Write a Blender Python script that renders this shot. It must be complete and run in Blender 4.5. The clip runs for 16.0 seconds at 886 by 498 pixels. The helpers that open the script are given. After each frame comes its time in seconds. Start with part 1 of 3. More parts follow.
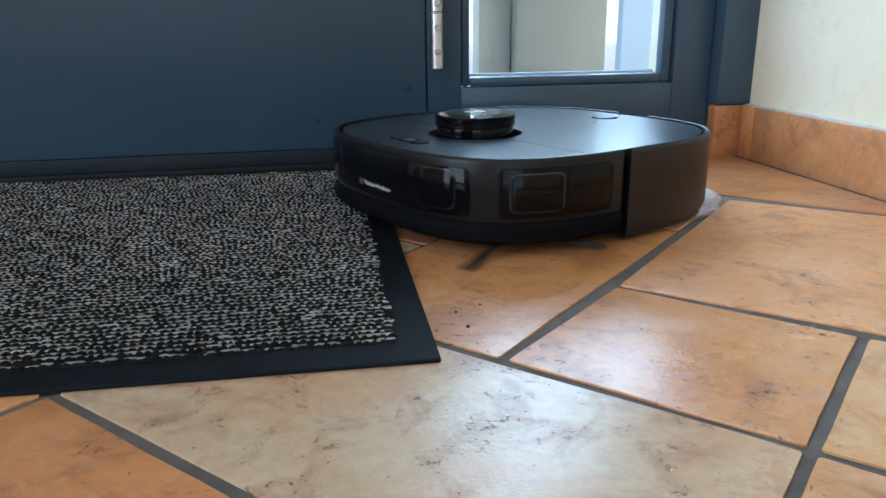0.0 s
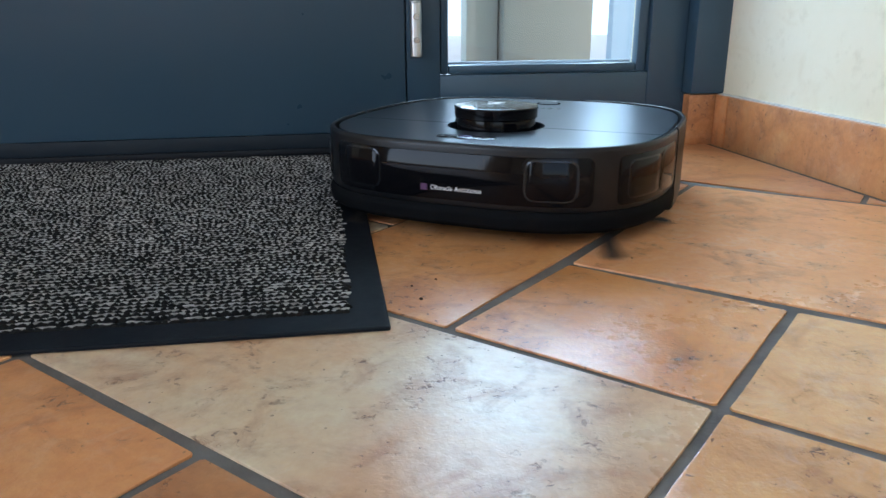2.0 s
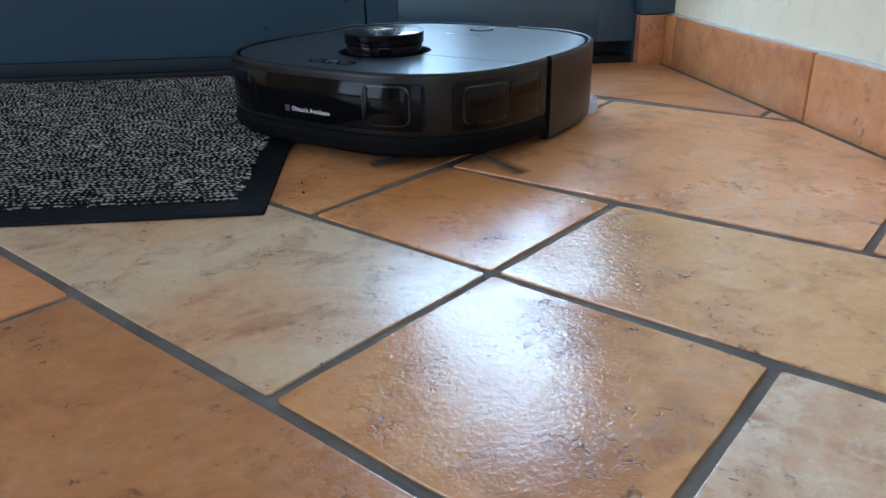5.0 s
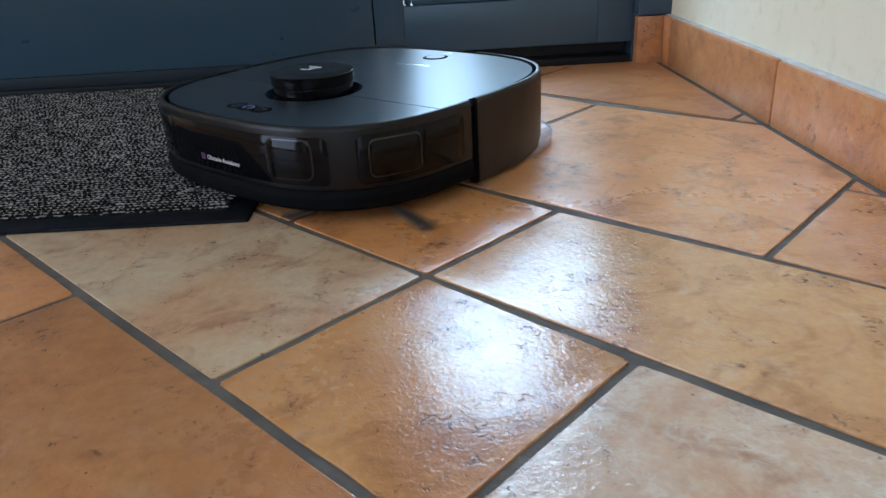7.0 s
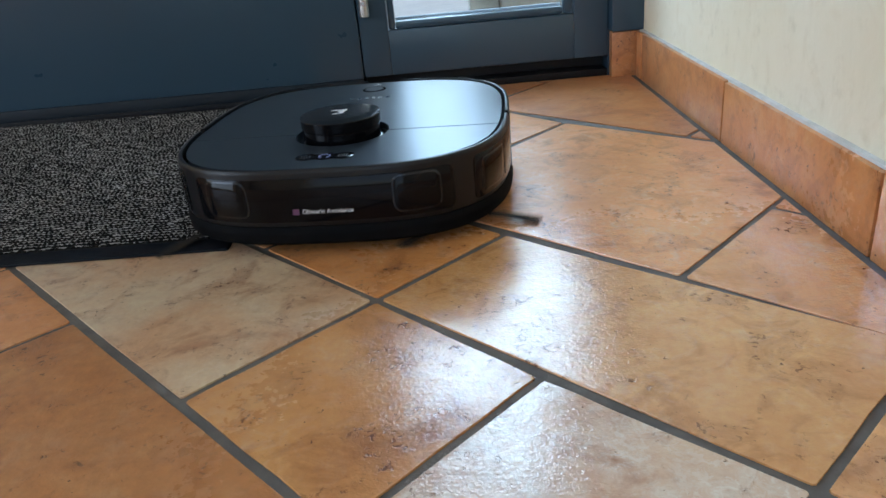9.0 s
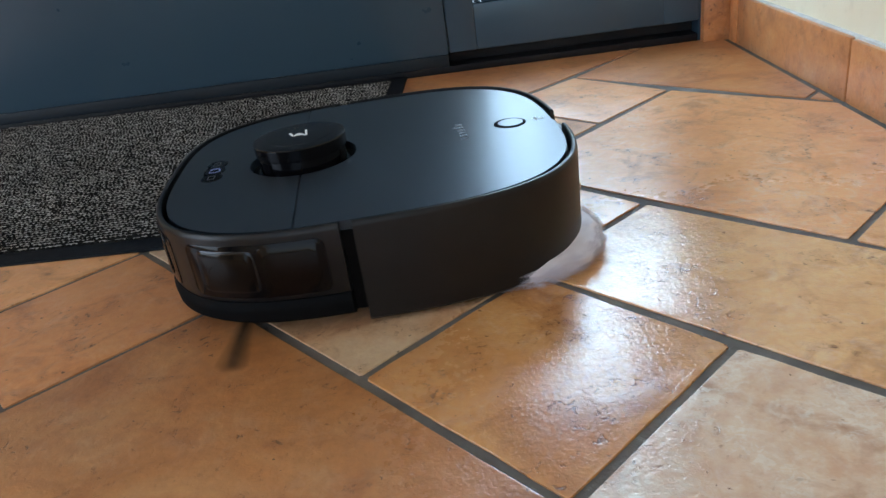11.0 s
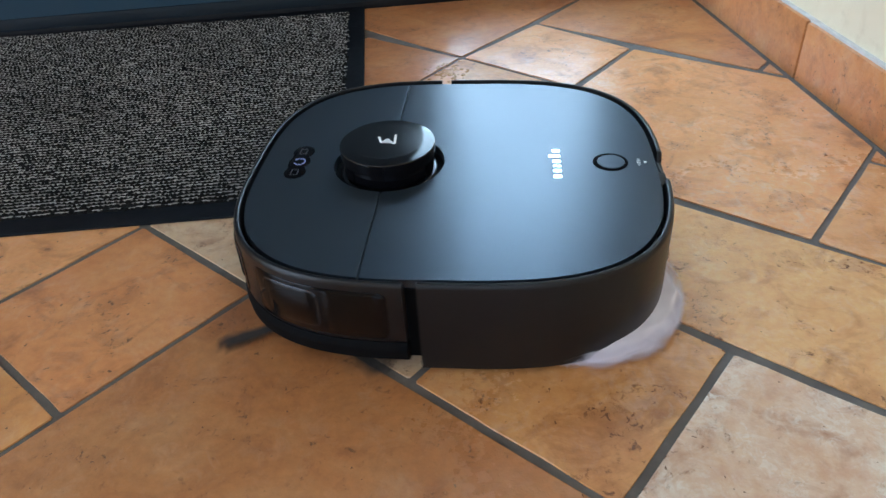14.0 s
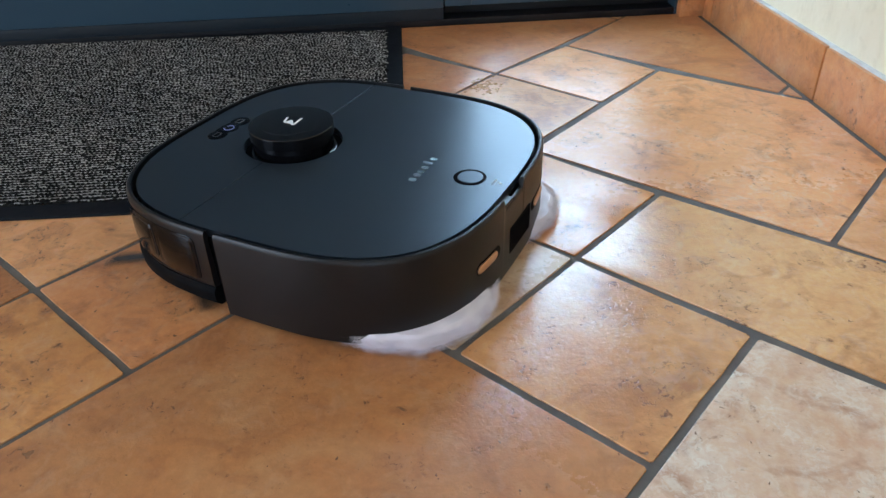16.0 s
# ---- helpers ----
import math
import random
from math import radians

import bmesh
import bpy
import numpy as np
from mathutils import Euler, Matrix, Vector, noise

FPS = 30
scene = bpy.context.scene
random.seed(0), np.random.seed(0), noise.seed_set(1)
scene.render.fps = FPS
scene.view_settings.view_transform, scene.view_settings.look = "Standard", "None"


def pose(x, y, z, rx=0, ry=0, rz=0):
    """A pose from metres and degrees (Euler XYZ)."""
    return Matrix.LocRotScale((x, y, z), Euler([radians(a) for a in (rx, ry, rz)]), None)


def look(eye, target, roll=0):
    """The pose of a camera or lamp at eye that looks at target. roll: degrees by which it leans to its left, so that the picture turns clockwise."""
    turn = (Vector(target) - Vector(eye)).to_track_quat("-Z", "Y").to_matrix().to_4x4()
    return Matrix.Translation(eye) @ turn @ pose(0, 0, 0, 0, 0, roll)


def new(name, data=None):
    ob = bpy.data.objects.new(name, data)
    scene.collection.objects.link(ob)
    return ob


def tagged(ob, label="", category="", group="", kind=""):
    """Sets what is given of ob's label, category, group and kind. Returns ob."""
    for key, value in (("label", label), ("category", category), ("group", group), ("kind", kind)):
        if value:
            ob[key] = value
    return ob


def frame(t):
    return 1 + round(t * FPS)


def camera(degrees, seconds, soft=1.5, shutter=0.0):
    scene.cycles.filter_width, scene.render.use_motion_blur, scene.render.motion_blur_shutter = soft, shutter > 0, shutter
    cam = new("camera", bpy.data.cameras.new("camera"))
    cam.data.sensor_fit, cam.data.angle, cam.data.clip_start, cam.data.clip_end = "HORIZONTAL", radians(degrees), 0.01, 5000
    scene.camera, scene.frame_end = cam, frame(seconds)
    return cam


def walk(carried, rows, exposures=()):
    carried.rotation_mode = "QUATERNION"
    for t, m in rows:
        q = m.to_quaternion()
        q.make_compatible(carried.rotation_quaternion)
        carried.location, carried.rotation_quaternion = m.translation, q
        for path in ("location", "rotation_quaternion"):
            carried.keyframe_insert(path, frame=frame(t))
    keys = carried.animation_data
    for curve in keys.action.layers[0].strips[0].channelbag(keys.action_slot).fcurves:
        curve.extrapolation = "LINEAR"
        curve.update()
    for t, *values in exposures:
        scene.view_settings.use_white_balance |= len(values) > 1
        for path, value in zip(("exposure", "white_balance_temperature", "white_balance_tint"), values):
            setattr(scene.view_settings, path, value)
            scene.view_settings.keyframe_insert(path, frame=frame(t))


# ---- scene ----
cam = camera(61.9, 16.0, soft=1.45, shutter=0.4)
PATH = [
    (0, (0.032, 0.04, 0.192), (0.386, 1.918, -0.401), -0.6),
    (0.5, (0.032, 0.04, 0.19), (0.376, 1.917, -0.407), -0.4),
    (1, (0.041, 0.03, 0.191), (0.382, 1.906, -0.412), -0.4),
    (1.5, (0.045, 0.015, 0.191), (0.388, 1.889, -0.419), -0.3),
    (2, (0.058, 0.006, 0.19), (0.407, 1.876, -0.425), -0.2),
    (2.5, (0.061, -0.009, 0.189), (0.406, 1.857, -0.441), 0.0),
    (3, (0.082, -0.028, 0.189), (0.402, 1.833, -0.469), 0.5),
    (3.5, (0.114, -0.057, 0.188), (0.4, 1.794, -0.513), 0.6),
    (4, (0.137, -0.078, 0.187), (0.394, 1.758, -0.564), 0.3),
    (4.5, (0.16, -0.094, 0.19), (0.392, 1.733, -0.59), -0.4),
    (7, (0.254, -0.171, 0.236), (0.304, 1.648, -0.595), -3.1),
    (7.5, (0.286, -0.197, 0.253), (0.286, 1.611, -0.603), -3.5),
    (8, (0.298, -0.193, 0.264), (0.286, 1.61, -0.6), -3.6),
    (8.5, (0.316, -0.206, 0.271), (0.302, 1.603, -0.582), -4.2),
    (9, (0.318, -0.223, 0.283), (0.295, 1.592, -0.558), -5.4),
    (9.5, (0.307, -0.228, 0.286), (0.244, 1.592, -0.541), -7.3),
    (10, (0.272, -0.225, 0.279), (0.167, 1.593, -0.548), -8.7),
    (12.5, (0.177, -0.182, 0.321), (0.091, 1.529, -0.71), -6.2),
    (13, (0.158, -0.172, 0.365), (0.14, 1.501, -0.731), -5.2),
    (13.5, (0.142, -0.18, 0.381), (0.204, 1.443, -0.786), -4.3),
    (14, (0.127, -0.195, 0.398), (0.262, 1.409, -0.789), -3.3),
    (14.5, (0.093, -0.225, 0.406), (0.263, 1.38, -0.774), -2.0),
    (15, (0.072, -0.247, 0.404), (0.242, 1.372, -0.757), -1.2),
    (15.5, (0.081, -0.253, 0.397), (0.227, 1.386, -0.74), -1.2),
    (16, (0.09, -0.251, 0.391), (0.212, 1.408, -0.721), -1.7),
]
walk(cam, [(t, look(eye, target, roll)) for t, eye, target, roll in PATH],
     exposures=[(0, 0.30, 5750, 10), (3, 0.28, 5750, 10), (4.5, 0.06, 5500, 10), (7, 0.0, 5700, 10), (10, 0.02, 6000, 10), (12.5, 0.25, 6100, 10), (13.5, 0.27, 5850, 10), (16, 0.31, 5850, 10)])

# ---------------------------------------------------------------- world, light
world = bpy.data.worlds.new("sky")
scene.world = world
world.use_nodes = True
wn = world.node_tree
sky = wn.nodes.new("ShaderNodeTexSky")
sky.sky_type, sky.sun_disc = "NISHITA", False
sky.sun_elevation, sky.sun_rotation = radians(31), radians(116)
wn.nodes["Background"].inputs[1].default_value = 0.15
wn.links.new(sky.outputs[0], wn.nodes["Background"].inputs[0])

sun = new("sun", bpy.data.lights.new("sun", "SUN"))
sun.data.energy, sun.data.angle, sun.data.color = 2.0, radians(2), (1, 0.95, 0.88)
sun.matrix_world = look((9.0, -4.5, 6.0), (0, 0, 0))


def area(name, eye, target, width, height, watts, color):
    """A lamp that stands in for the sky's light in a window's opening."""
    lamp = new(name, bpy.data.lights.new(name, "AREA"))
    lamp.data.shape, lamp.data.size, lamp.data.size_y = "RECTANGLE", width, height
    lamp.data.energy, lamp.data.color = watts, color
    lamp.matrix_world = look(eye, target)
    return lamp


EAST, NORTH, WEST, SOUTH, TOP = 0.660, 1.03, -3.00, -3.10, 2.50
area("sidelight_daylight", (0.10, 2.00, 1.05), (0.30, 0.0, 0.70), 2.0, 1.2, 58.0, (0.60, 0.82, 1.0))
area("back_window_daylight", (-0.40, SOUTH - 0.06, 1.06), (-0.20, 0, 0.60), 1.90, 1.80, 10.0, (0.74, 0.86, 1.0))
area("west_window_daylight", (WEST - 0.06, -1.15, 1.06), (0.5, -0.5, 0.60), 1.80, 1.80, 46.0, (0.80, 0.89, 1.0))


# ---------------------------------------------------------------- materials
def material(name, base=(0.5, 0.5, 0.5), rough=0.5, metal=0.0, **more):
    m = bpy.data.materials.new(name)
    m.use_nodes = True
    b = m.node_tree.nodes["Principled BSDF"]
    b.inputs["Base Color"].default_value = (*base, 1)
    b.inputs["Roughness"].default_value = rough
    b.inputs["Metallic"].default_value = metal
    for key, value in more.items():
        b.inputs[key.replace("_", " ")].default_value = value
    return m


class Nodes:
    """Short ways to wire a node material."""

    def __init__(self, m):
        self.t = m.node_tree
        self.b = self.t.nodes["Principled BSDF"]

    def add(self, kind, **values):
        n = self.t.nodes.new(kind)
        for k, v in values.items():
            n.inputs[k.replace("_", " ")].default_value = v
        return n

    def link(self, a, b):
        self.t.links.new(a, b)

    def place(self):
        return self.add("ShaderNodeNewGeometry").outputs["Position"]

    def own(self):
        return self.add("ShaderNodeTexCoord").outputs["Object"]

    def stretch(self, vec, scale=(1, 1, 1), shift=None):
        n = self.add("ShaderNodeMapping", Scale=scale)
        self.link(vec, n.inputs["Vector"])
        if shift is not None:
            self.link(shift, n.inputs["Location"])
        return n.outputs[0]

    def noise(self, vec, scale, detail=4.0, rough=0.55, warp=0.0):
        n = self.add("ShaderNodeTexNoise", Scale=scale, Detail=detail, Roughness=rough, Distortion=warp)
        self.link(vec, n.inputs["Vector"])
        return n.outputs[0]

    def ramp(self, value, *stops):
        n = self.add("ShaderNodeValToRGB")
        e = n.color_ramp.elements
        while len(e) < len(stops):
            e.new(0.5)
        for s, (p, c) in zip(e, stops):
            s.position = p
            s.color = (*c, 1) if isinstance(c, tuple) else (c, c, c, 1)
        self.link(value, n.inputs[0])
        return n.outputs[0]

    def mix(self, fac, a, b, how="MIX"):
        n = self.add("ShaderNodeMix")
        n.data_type, n.blend_type = "RGBA", how
        for sock, v in ((n.inputs[0], fac), (n.inputs[6], a), (n.inputs[7], b)):
            if isinstance(v, (int, float)):
                sock.default_value = v if sock.type == "VALUE" else (v, v, v, 1)
            elif isinstance(v, tuple):
                sock.default_value = (*v, 1)
            else:
                self.link(v, sock)
        return n.outputs[2]

    def math(self, how, a, b):
        n = self.add("ShaderNodeMath")
        n.operation = how
        for sock, v in ((n.inputs[0], a), (n.inputs[1], b)):
            if isinstance(v, (int, float)):
                sock.default_value = v
            else:
                self.link(v, sock)
        return n.outputs[0]

    def bump(self, height, strength, distance, below=None):
        n = self.add("ShaderNodeBump", Strength=strength, Distance=distance)
        self.link(height, n.inputs["Height"])
        if below is not None:
            self.link(below, n.inputs["Normal"])
        self.link(n.outputs[0], self.b.inputs["Normal"])
        return n.outputs[0]

    def color(self, out):
        self.link(out, self.b.inputs["Base Color"])

    def rough(self, out):
        self.link(out, self.b.inputs["Roughness"])


def tile_material():
    """Glazed terracotta-look stoneware: each tile takes its tone from its object colour."""
    m = material("terracotta_tile")
    k = Nodes(m)
    info = k.add("ShaderNodeObjectInfo")
    far = k.math("MULTIPLY", info.outputs["Random"], 37.0)
    shift = k.add("ShaderNodeCombineXYZ")
    k.link(far, shift.inputs[0])
    k.link(far, shift.inputs[2])
    vec = k.stretch(k.place(), shift=shift.outputs[0])
    cloud = k.noise(vec, 9.0, 5.0, 0.6, 0.6)
    blotch = k.noise(vec, 24.0, 6.0, 0.62, 0.8)
    smear = k.noise(k.stretch(vec, (1.0, 1.15, 1.0)), 15.0, 5.0, 0.6, 1.0)
    grain = k.noise(vec, 130.0, 5.0, 0.6)
    pits = k.noise(vec, 170.0, 3.0, 0.55, 0.8)
    mottle = k.noise(vec, 48.0, 8.0, 0.70, 0.9)
    vein = k.noise(vec, 23.0, 6.0, 0.62, 1.6)
    tone = info.outputs["Color"]
    worn = info.outputs["Alpha"]
    c = k.mix(k.ramp(cloud, (0.40, 0.0), (0.66, 0.55)), tone, (0.57, 0.235, 0.075))
    c = k.mix(k.ramp(smear, (0.50, 0.0), (0.74, 0.28)), c, (0.72, 0.46, 0.22))
    c = k.mix(k.ramp(smear, (0.30, 0.66), (0.47, 0.0)), c, (0.29, 0.102, 0.034))
    # whitish wear in streaks, strong on the paler tiles
    pale = k.math("MULTIPLY", k.ramp(mottle, (0.50, 0.0), (0.62, 0.85)), k.math("MULTIPLY", worn, k.ramp(cloud, (0.34, 1.0), (0.62, 0.25))))
    c = k.mix(pale, c, (0.76, 0.67, 0.56))
    # finer pale flecks: wear, and the wet glitter painted in with it
    glitter_fleck = k.math("MULTIPLY", k.ramp(k.noise(vec, 150.0, 4.0, 0.65, 0.8), (0.50, 0.0), (0.60, 0.85)), k.math("MULTIPLY", k.math("MULTIPLY", worn, worn), k.ramp(cloud, (0.40, 1.0), (0.56, 0.08))))
    c = k.mix(glitter_fleck, c, (0.80, 0.73, 0.63))
    crack = k.math("MULTIPLY", k.ramp(vein, (0.487, 0.0), (0.5, 1.0), (0.510, 0.0)), k.ramp(blotch, (0.58, 0.0), (0.68, 0.6)))
    c = k.mix(crack, c, (0.17, 0.070, 0.028))
    # small brown pits in clusters
    patch = k.ramp(blotch, (0.52, 0.06), (0.63, 1.0))
    pit = k.math("MULTIPLY", k.ramp(pits, (0.585, 0.0), (0.66, 0.9)), patch)
    c = k.mix(k.math("MULTIPLY", patch, 0.34), c, (0.30, 0.11, 0.04))
    c = k.mix(pit, c, (0.13, 0.052, 0.022))
    lone = k.ramp(k.noise(k.stretch(vec, shift=k.stretch(vec, (0.3, 0.3, 0.3))), 150.0, 1.0, 0.4, 0.6), (0.760, 0.0), (0.80, 0.85))
    c = k.mix(lone, c, (0.10, 0.045, 0.022))
    c = k.mix(0.16, c, k.ramp(grain, (0.3, 0.2), (0.7, 0.85)), "OVERLAY")
    k.color(c)
    # freshly mopped tiles are glossier, with an uneven edge
    here = k.add("ShaderNodeVectorMath")
    here.operation = "DISTANCE"
    k.link(k.place(), here.inputs[0])
    here.inputs[1].default_value = (0.46, 0.15, 0.0)
    damp = k.math("ADD", here.outputs["Value"], k.math("MULTIPLY", k.noise(k.place(), 9.0, 4.0, 0.6, 0.6), 0.22))
    k.rough(k.math("ADD", k.ramp(damp, (0.31, 0.19), (0.50, 0.30)), k.math("MULTIPLY", grain, 0.07)))
    # a thin film of water over the mopped part
    k.link(k.ramp(damp, (0.30, 1.0), (0.36, 0.5), (0.43, 0.0)), k.b.inputs["Coat Weight"])
    k.b.inputs["Coat Roughness"].default_value, k.b.inputs["Coat IOR"].default_value = 0.05, 1.34
    relief = k.math("ADD", k.math("MULTIPLY", k.noise(vec, 320.0, 2.0, 0.5, 0.6), 0.55), k.math("MULTIPLY", k.noise(vec, 75.0, 3.0, 0.5, 0.6), 0.5))
    below = k.bump(relief, 0.18, 0.0020)
    film = k.add("ShaderNodeBump", Strength=0.44, Distance=0.0024)
    k.link(relief, film.inputs["Height"])
    k.link(film.outputs[0], k.b.inputs["Coat Normal"])
    dents = k.math("SUBTRACT", k.math("SUBTRACT", 1.0, pit), crack)
    k.bump(dents, 0.28, 0.0009, below)
    k.b.inputs["Specular IOR Level"].default_value = 0.75
    return m


def plain_noise(name, low, high, scale, rough, bump, metal=0.0, stretch=(1, 1, 1), distance=0.001, **more):
    m = material(name, low, rough, metal, **more)
    k = Nodes(m)
    vec = k.stretch(k.own(), stretch)
    n1, n2 = k.noise(vec, scale, 4.0), k.noise(vec, scale * 7, 3.0)
    k.color(k.mix(k.ramp(n1, (0.3, 0.0), (0.7, 1.0)), low, high))
    k.rough(k.math("ADD", k.math("MULTIPLY", n2, 0.12), rough - 0.06))
    if bump:
        k.bump(n2, bump, distance)
    return m


def plaster_material():
    m = material("cream_plaster", (0.72, 0.66, 0.52), 0.85)
    k = Nodes(m)
    vec = k.place()
    n1, n2 = k.noise(vec, 3.5, 4.0, 0.6, 0.4), k.noise(vec, 34.0, 5.0, 0.65)
    c = k.mix(k.ramp(n1, (0.3, 0.0), (0.7, 1.0)), (0.78, 0.67, 0.46), (0.85, 0.77, 0.60))
    spots = k.ramp(k.noise(vec, 15.0, 5.0, 0.6, 0.8), (0.56, 0.0), (0.72, 0.32))
    c = k.mix(spots, c, (0.64, 0.50, 0.29))
    k.color(k.mix(k.ramp(n2, (0.55, 0.0), (0.75, 0.4)), c, (0.56, 0.46, 0.29)))
    trowel = k.noise(k.stretch(vec, (1, 1, 0.45)), 11.0, 3.0, 0.5, 1.0)
    below = k.bump(trowel, 0.75, 0.006)
    k.bump(n2, 0.75, 0.0016, below)
    return m


def yarn_material(name, low, high):
    m = material(name, low, 0.95, Specular_IOR_Level=0.1)
    k = Nodes(m)
    r = k.add("ShaderNodeNewGeometry").outputs["Random Per Island"]
    patch = k.noise(k.own(), 6.0, 3.0)
    c = k.ramp(r, (0.0, low), (1.0, high))
    k.color(k.mix(k.ramp(patch, (0.40, 0.0), (0.75, 0.4)), c, tuple(v * 0.4 for v in low)))
    return m


TILE = tile_material()
GROUT = plain_noise("grey_grout", (0.10, 0.092, 0.084), (0.17, 0.157, 0.142), 30, 0.9, 0.5)
SKIRTING = TILE
PLASTER = plaster_material()
DOOR_PAINT = plain_noise("anthracite_paint", (0.037, 0.070, 0.102), (0.041, 0.075, 0.108), 3.0, 0.30, 0.02, distance=0.0004)
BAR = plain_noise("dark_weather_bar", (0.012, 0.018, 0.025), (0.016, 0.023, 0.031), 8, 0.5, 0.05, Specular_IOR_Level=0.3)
SEAL = plain_noise("black_rubber_seal", (0.008, 0.008, 0.009), (0.016, 0.016, 0.017), 20, 0.6, 0.1)
THRESHOLD = plain_noise("dull_metal_threshold", (0.007, 0.007, 0.009), (0.013, 0.013, 0.015), 15, 0.45, 0.1, metal=0.0, Specular_IOR_Level=0.25)
STEEL = plain_noise("brushed_steel", (0.52, 0.52, 0.51), (0.62, 0.62, 0.60), 40, 0.32, 0.05, metal=1.0)
RUBBER = plain_noise("mat_rubber", (0.0045, 0.0055, 0.0085), (0.009, 0.011, 0.015), 18, 0.60, 0.25, distance=0.0006, Specular_IOR_Level=0.14)
PILE_LIGHT = yarn_material("grey_yarn", (0.20, 0.192, 0.183), (0.52, 0.500, 0.475))
PILE_DARK = yarn_material("black_yarn", (0.010, 0.0098, 0.010), (0.020, 0.0195, 0.019))
CAULK = plain_noise("pale_filler", (0.52, 0.50, 0.46), (0.66, 0.64, 0.60), 40, 0.85, 0.4)
GLASS = material("clear_glass", (0.95, 0.98, 0.97), 0.02, Transmission_Weight=1.0, IOR=1.45)
SPACER = plain_noise("pale_grey_spacer", (0.30, 0.36, 0.42), (0.36, 0.42, 0.48), 30, 0.6, 0.05)
PANEL = plain_noise("pale_blue_grey_panel", (0.40, 0.50, 0.60), (0.46, 0.56, 0.66), 4, 0.7, 0.1)
WHITE = plain_noise("white_paint", (0.74, 0.74, 0.73), (0.82, 0.82, 0.80), 6, 0.6, 0.1)
STUCCO = plain_noise("beige_stucco", (0.33, 0.31, 0.265), (0.39, 0.365, 0.315), 5, 0.9, 0.5, distance=0.003)
STUCCO_DARK = plain_noise("grey_beige_board", (0.24, 0.225, 0.195), (0.29, 0.275, 0.24), 5, 0.85, 0.4, stretch=(1, 1, 0.1), distance=0.002)
PAVING = plain_noise("outdoor_paving", (0.62, 0.62, 0.60), (0.74, 0.73, 0.70), 8, 0.85, 0.5)
# lid colour is raised and blued to carry the window's sheen
LID = material("anthracite_lid_with_sheen", (0.044, 0.058, 0.075), 0.30, 0.58)
# the same anthracite, darkened in colour for the shade on the body's sides
SHELL = plain_noise("anthracite_shell_in_shade", (0.0060, 0.0064, 0.0074), (0.0080, 0.0084, 0.0095), 50, 0.36, 0.04, metal=0.0, distance=0.0003, Specular_IOR_Level=0.34)
SKIRT = plain_noise("matt_black_plastic", (0.0035, 0.0038, 0.0045), (0.0055, 0.0058, 0.0065), 50, 0.68, 0.05, distance=0.0003, Specular_IOR_Level=0.06)
GLOSS = material("gloss_black_plastic", (0.004, 0.004, 0.005), 0.08, Specular_IOR_Level=0.16)
SMOKED = material("smoked_window", (0.005, 0.0040, 0.0036), 0.10, Specular_IOR_Level=0.18)
# near-black for flat pieces that paint the shade inside holes
HOLE_SHADE = material("unlit_black", (0.002, 0.002, 0.003), 0.95, Specular_IOR_Level=0.05)
CAP_GLOSS = material("gloss_black_cap", (0.006, 0.006, 0.007), 0.10, Specular_IOR_Level=0.40)
SATIN = material("satin_black_plastic", (0.006, 0.0065, 0.008), 0.24, Specular_IOR_Level=0.3)
RIM = material("dark_grey_rim", (0.034, 0.036, 0.040), 0.18, 0.6)
CHROME = material("polished_rim", (0.50, 0.52, 0.54), 0.18, 1.0)
COPPER = plain_noise("copper_contact", (0.62, 0.36, 0.20), (0.72, 0.44, 0.26), 60, 0.35, 0.05, metal=0.8)
PRINT = material("white_print", (0.84, 0.85, 0.86), 0.5)
FOIL = material("silver_print_foil", (0.66, 0.68, 0.70), 0.22, 1.0)
PRINT_DIM = material("grey_print", (0.055, 0.062, 0.072), 0.5)
PURPLE = material("purple_print", (0.10, 0.035, 0.10), 0.4)
BLUE_LED = material("blue_power_ring", (0.26, 0.29, 0.52), 0.4, Emission_Color=(0.2, 0.3, 1.0, 1), Emission_Strength=0.06)
FLEECE = plain_noise("white_mop_fleece", (0.70, 0.65, 0.72), (0.84, 0.80, 0.86), 90, 0.95, 0.4)
BRISTLE = material("dark_bristle", (0.03, 0.026, 0.022), 0.8)
WATER = material("water_over_tile", (0.50, 0.27, 0.12), 0.04, Specular_IOR_Level=0.6)
DIRT = plain_noise("dark_crumb", (0.03, 0.022, 0.015), (0.06, 0.04, 0.03), 300, 0.9, 0.3)
SKY_CARD = material("bright_overcast", (0.8, 0.85, 0.9), 1.0, Emission_Color=(0.62, 0.82, 1.0, 1), Emission_Strength=0.62)


# ---------------------------------------------------------------- mesh helpers
def mesh_of(bm, name, mat, smooth=35):
    bmesh.ops.recalc_face_normals(bm, faces=bm.faces)
    me = bpy.data.meshes.new(name)
    bm.to_mesh(me)
    bm.free()
    me.materials.append(mat)
    if smooth:
        me.shade_smooth()
        me.set_sharp_from_angle(angle=radians(smooth))
    return me


def part(name, bm, mat, parent=None, label="", smooth=35):
    ob = new(name, mesh_of(bm, name, mat, smooth))
    ob.parent = parent
    return tagged(ob, label)


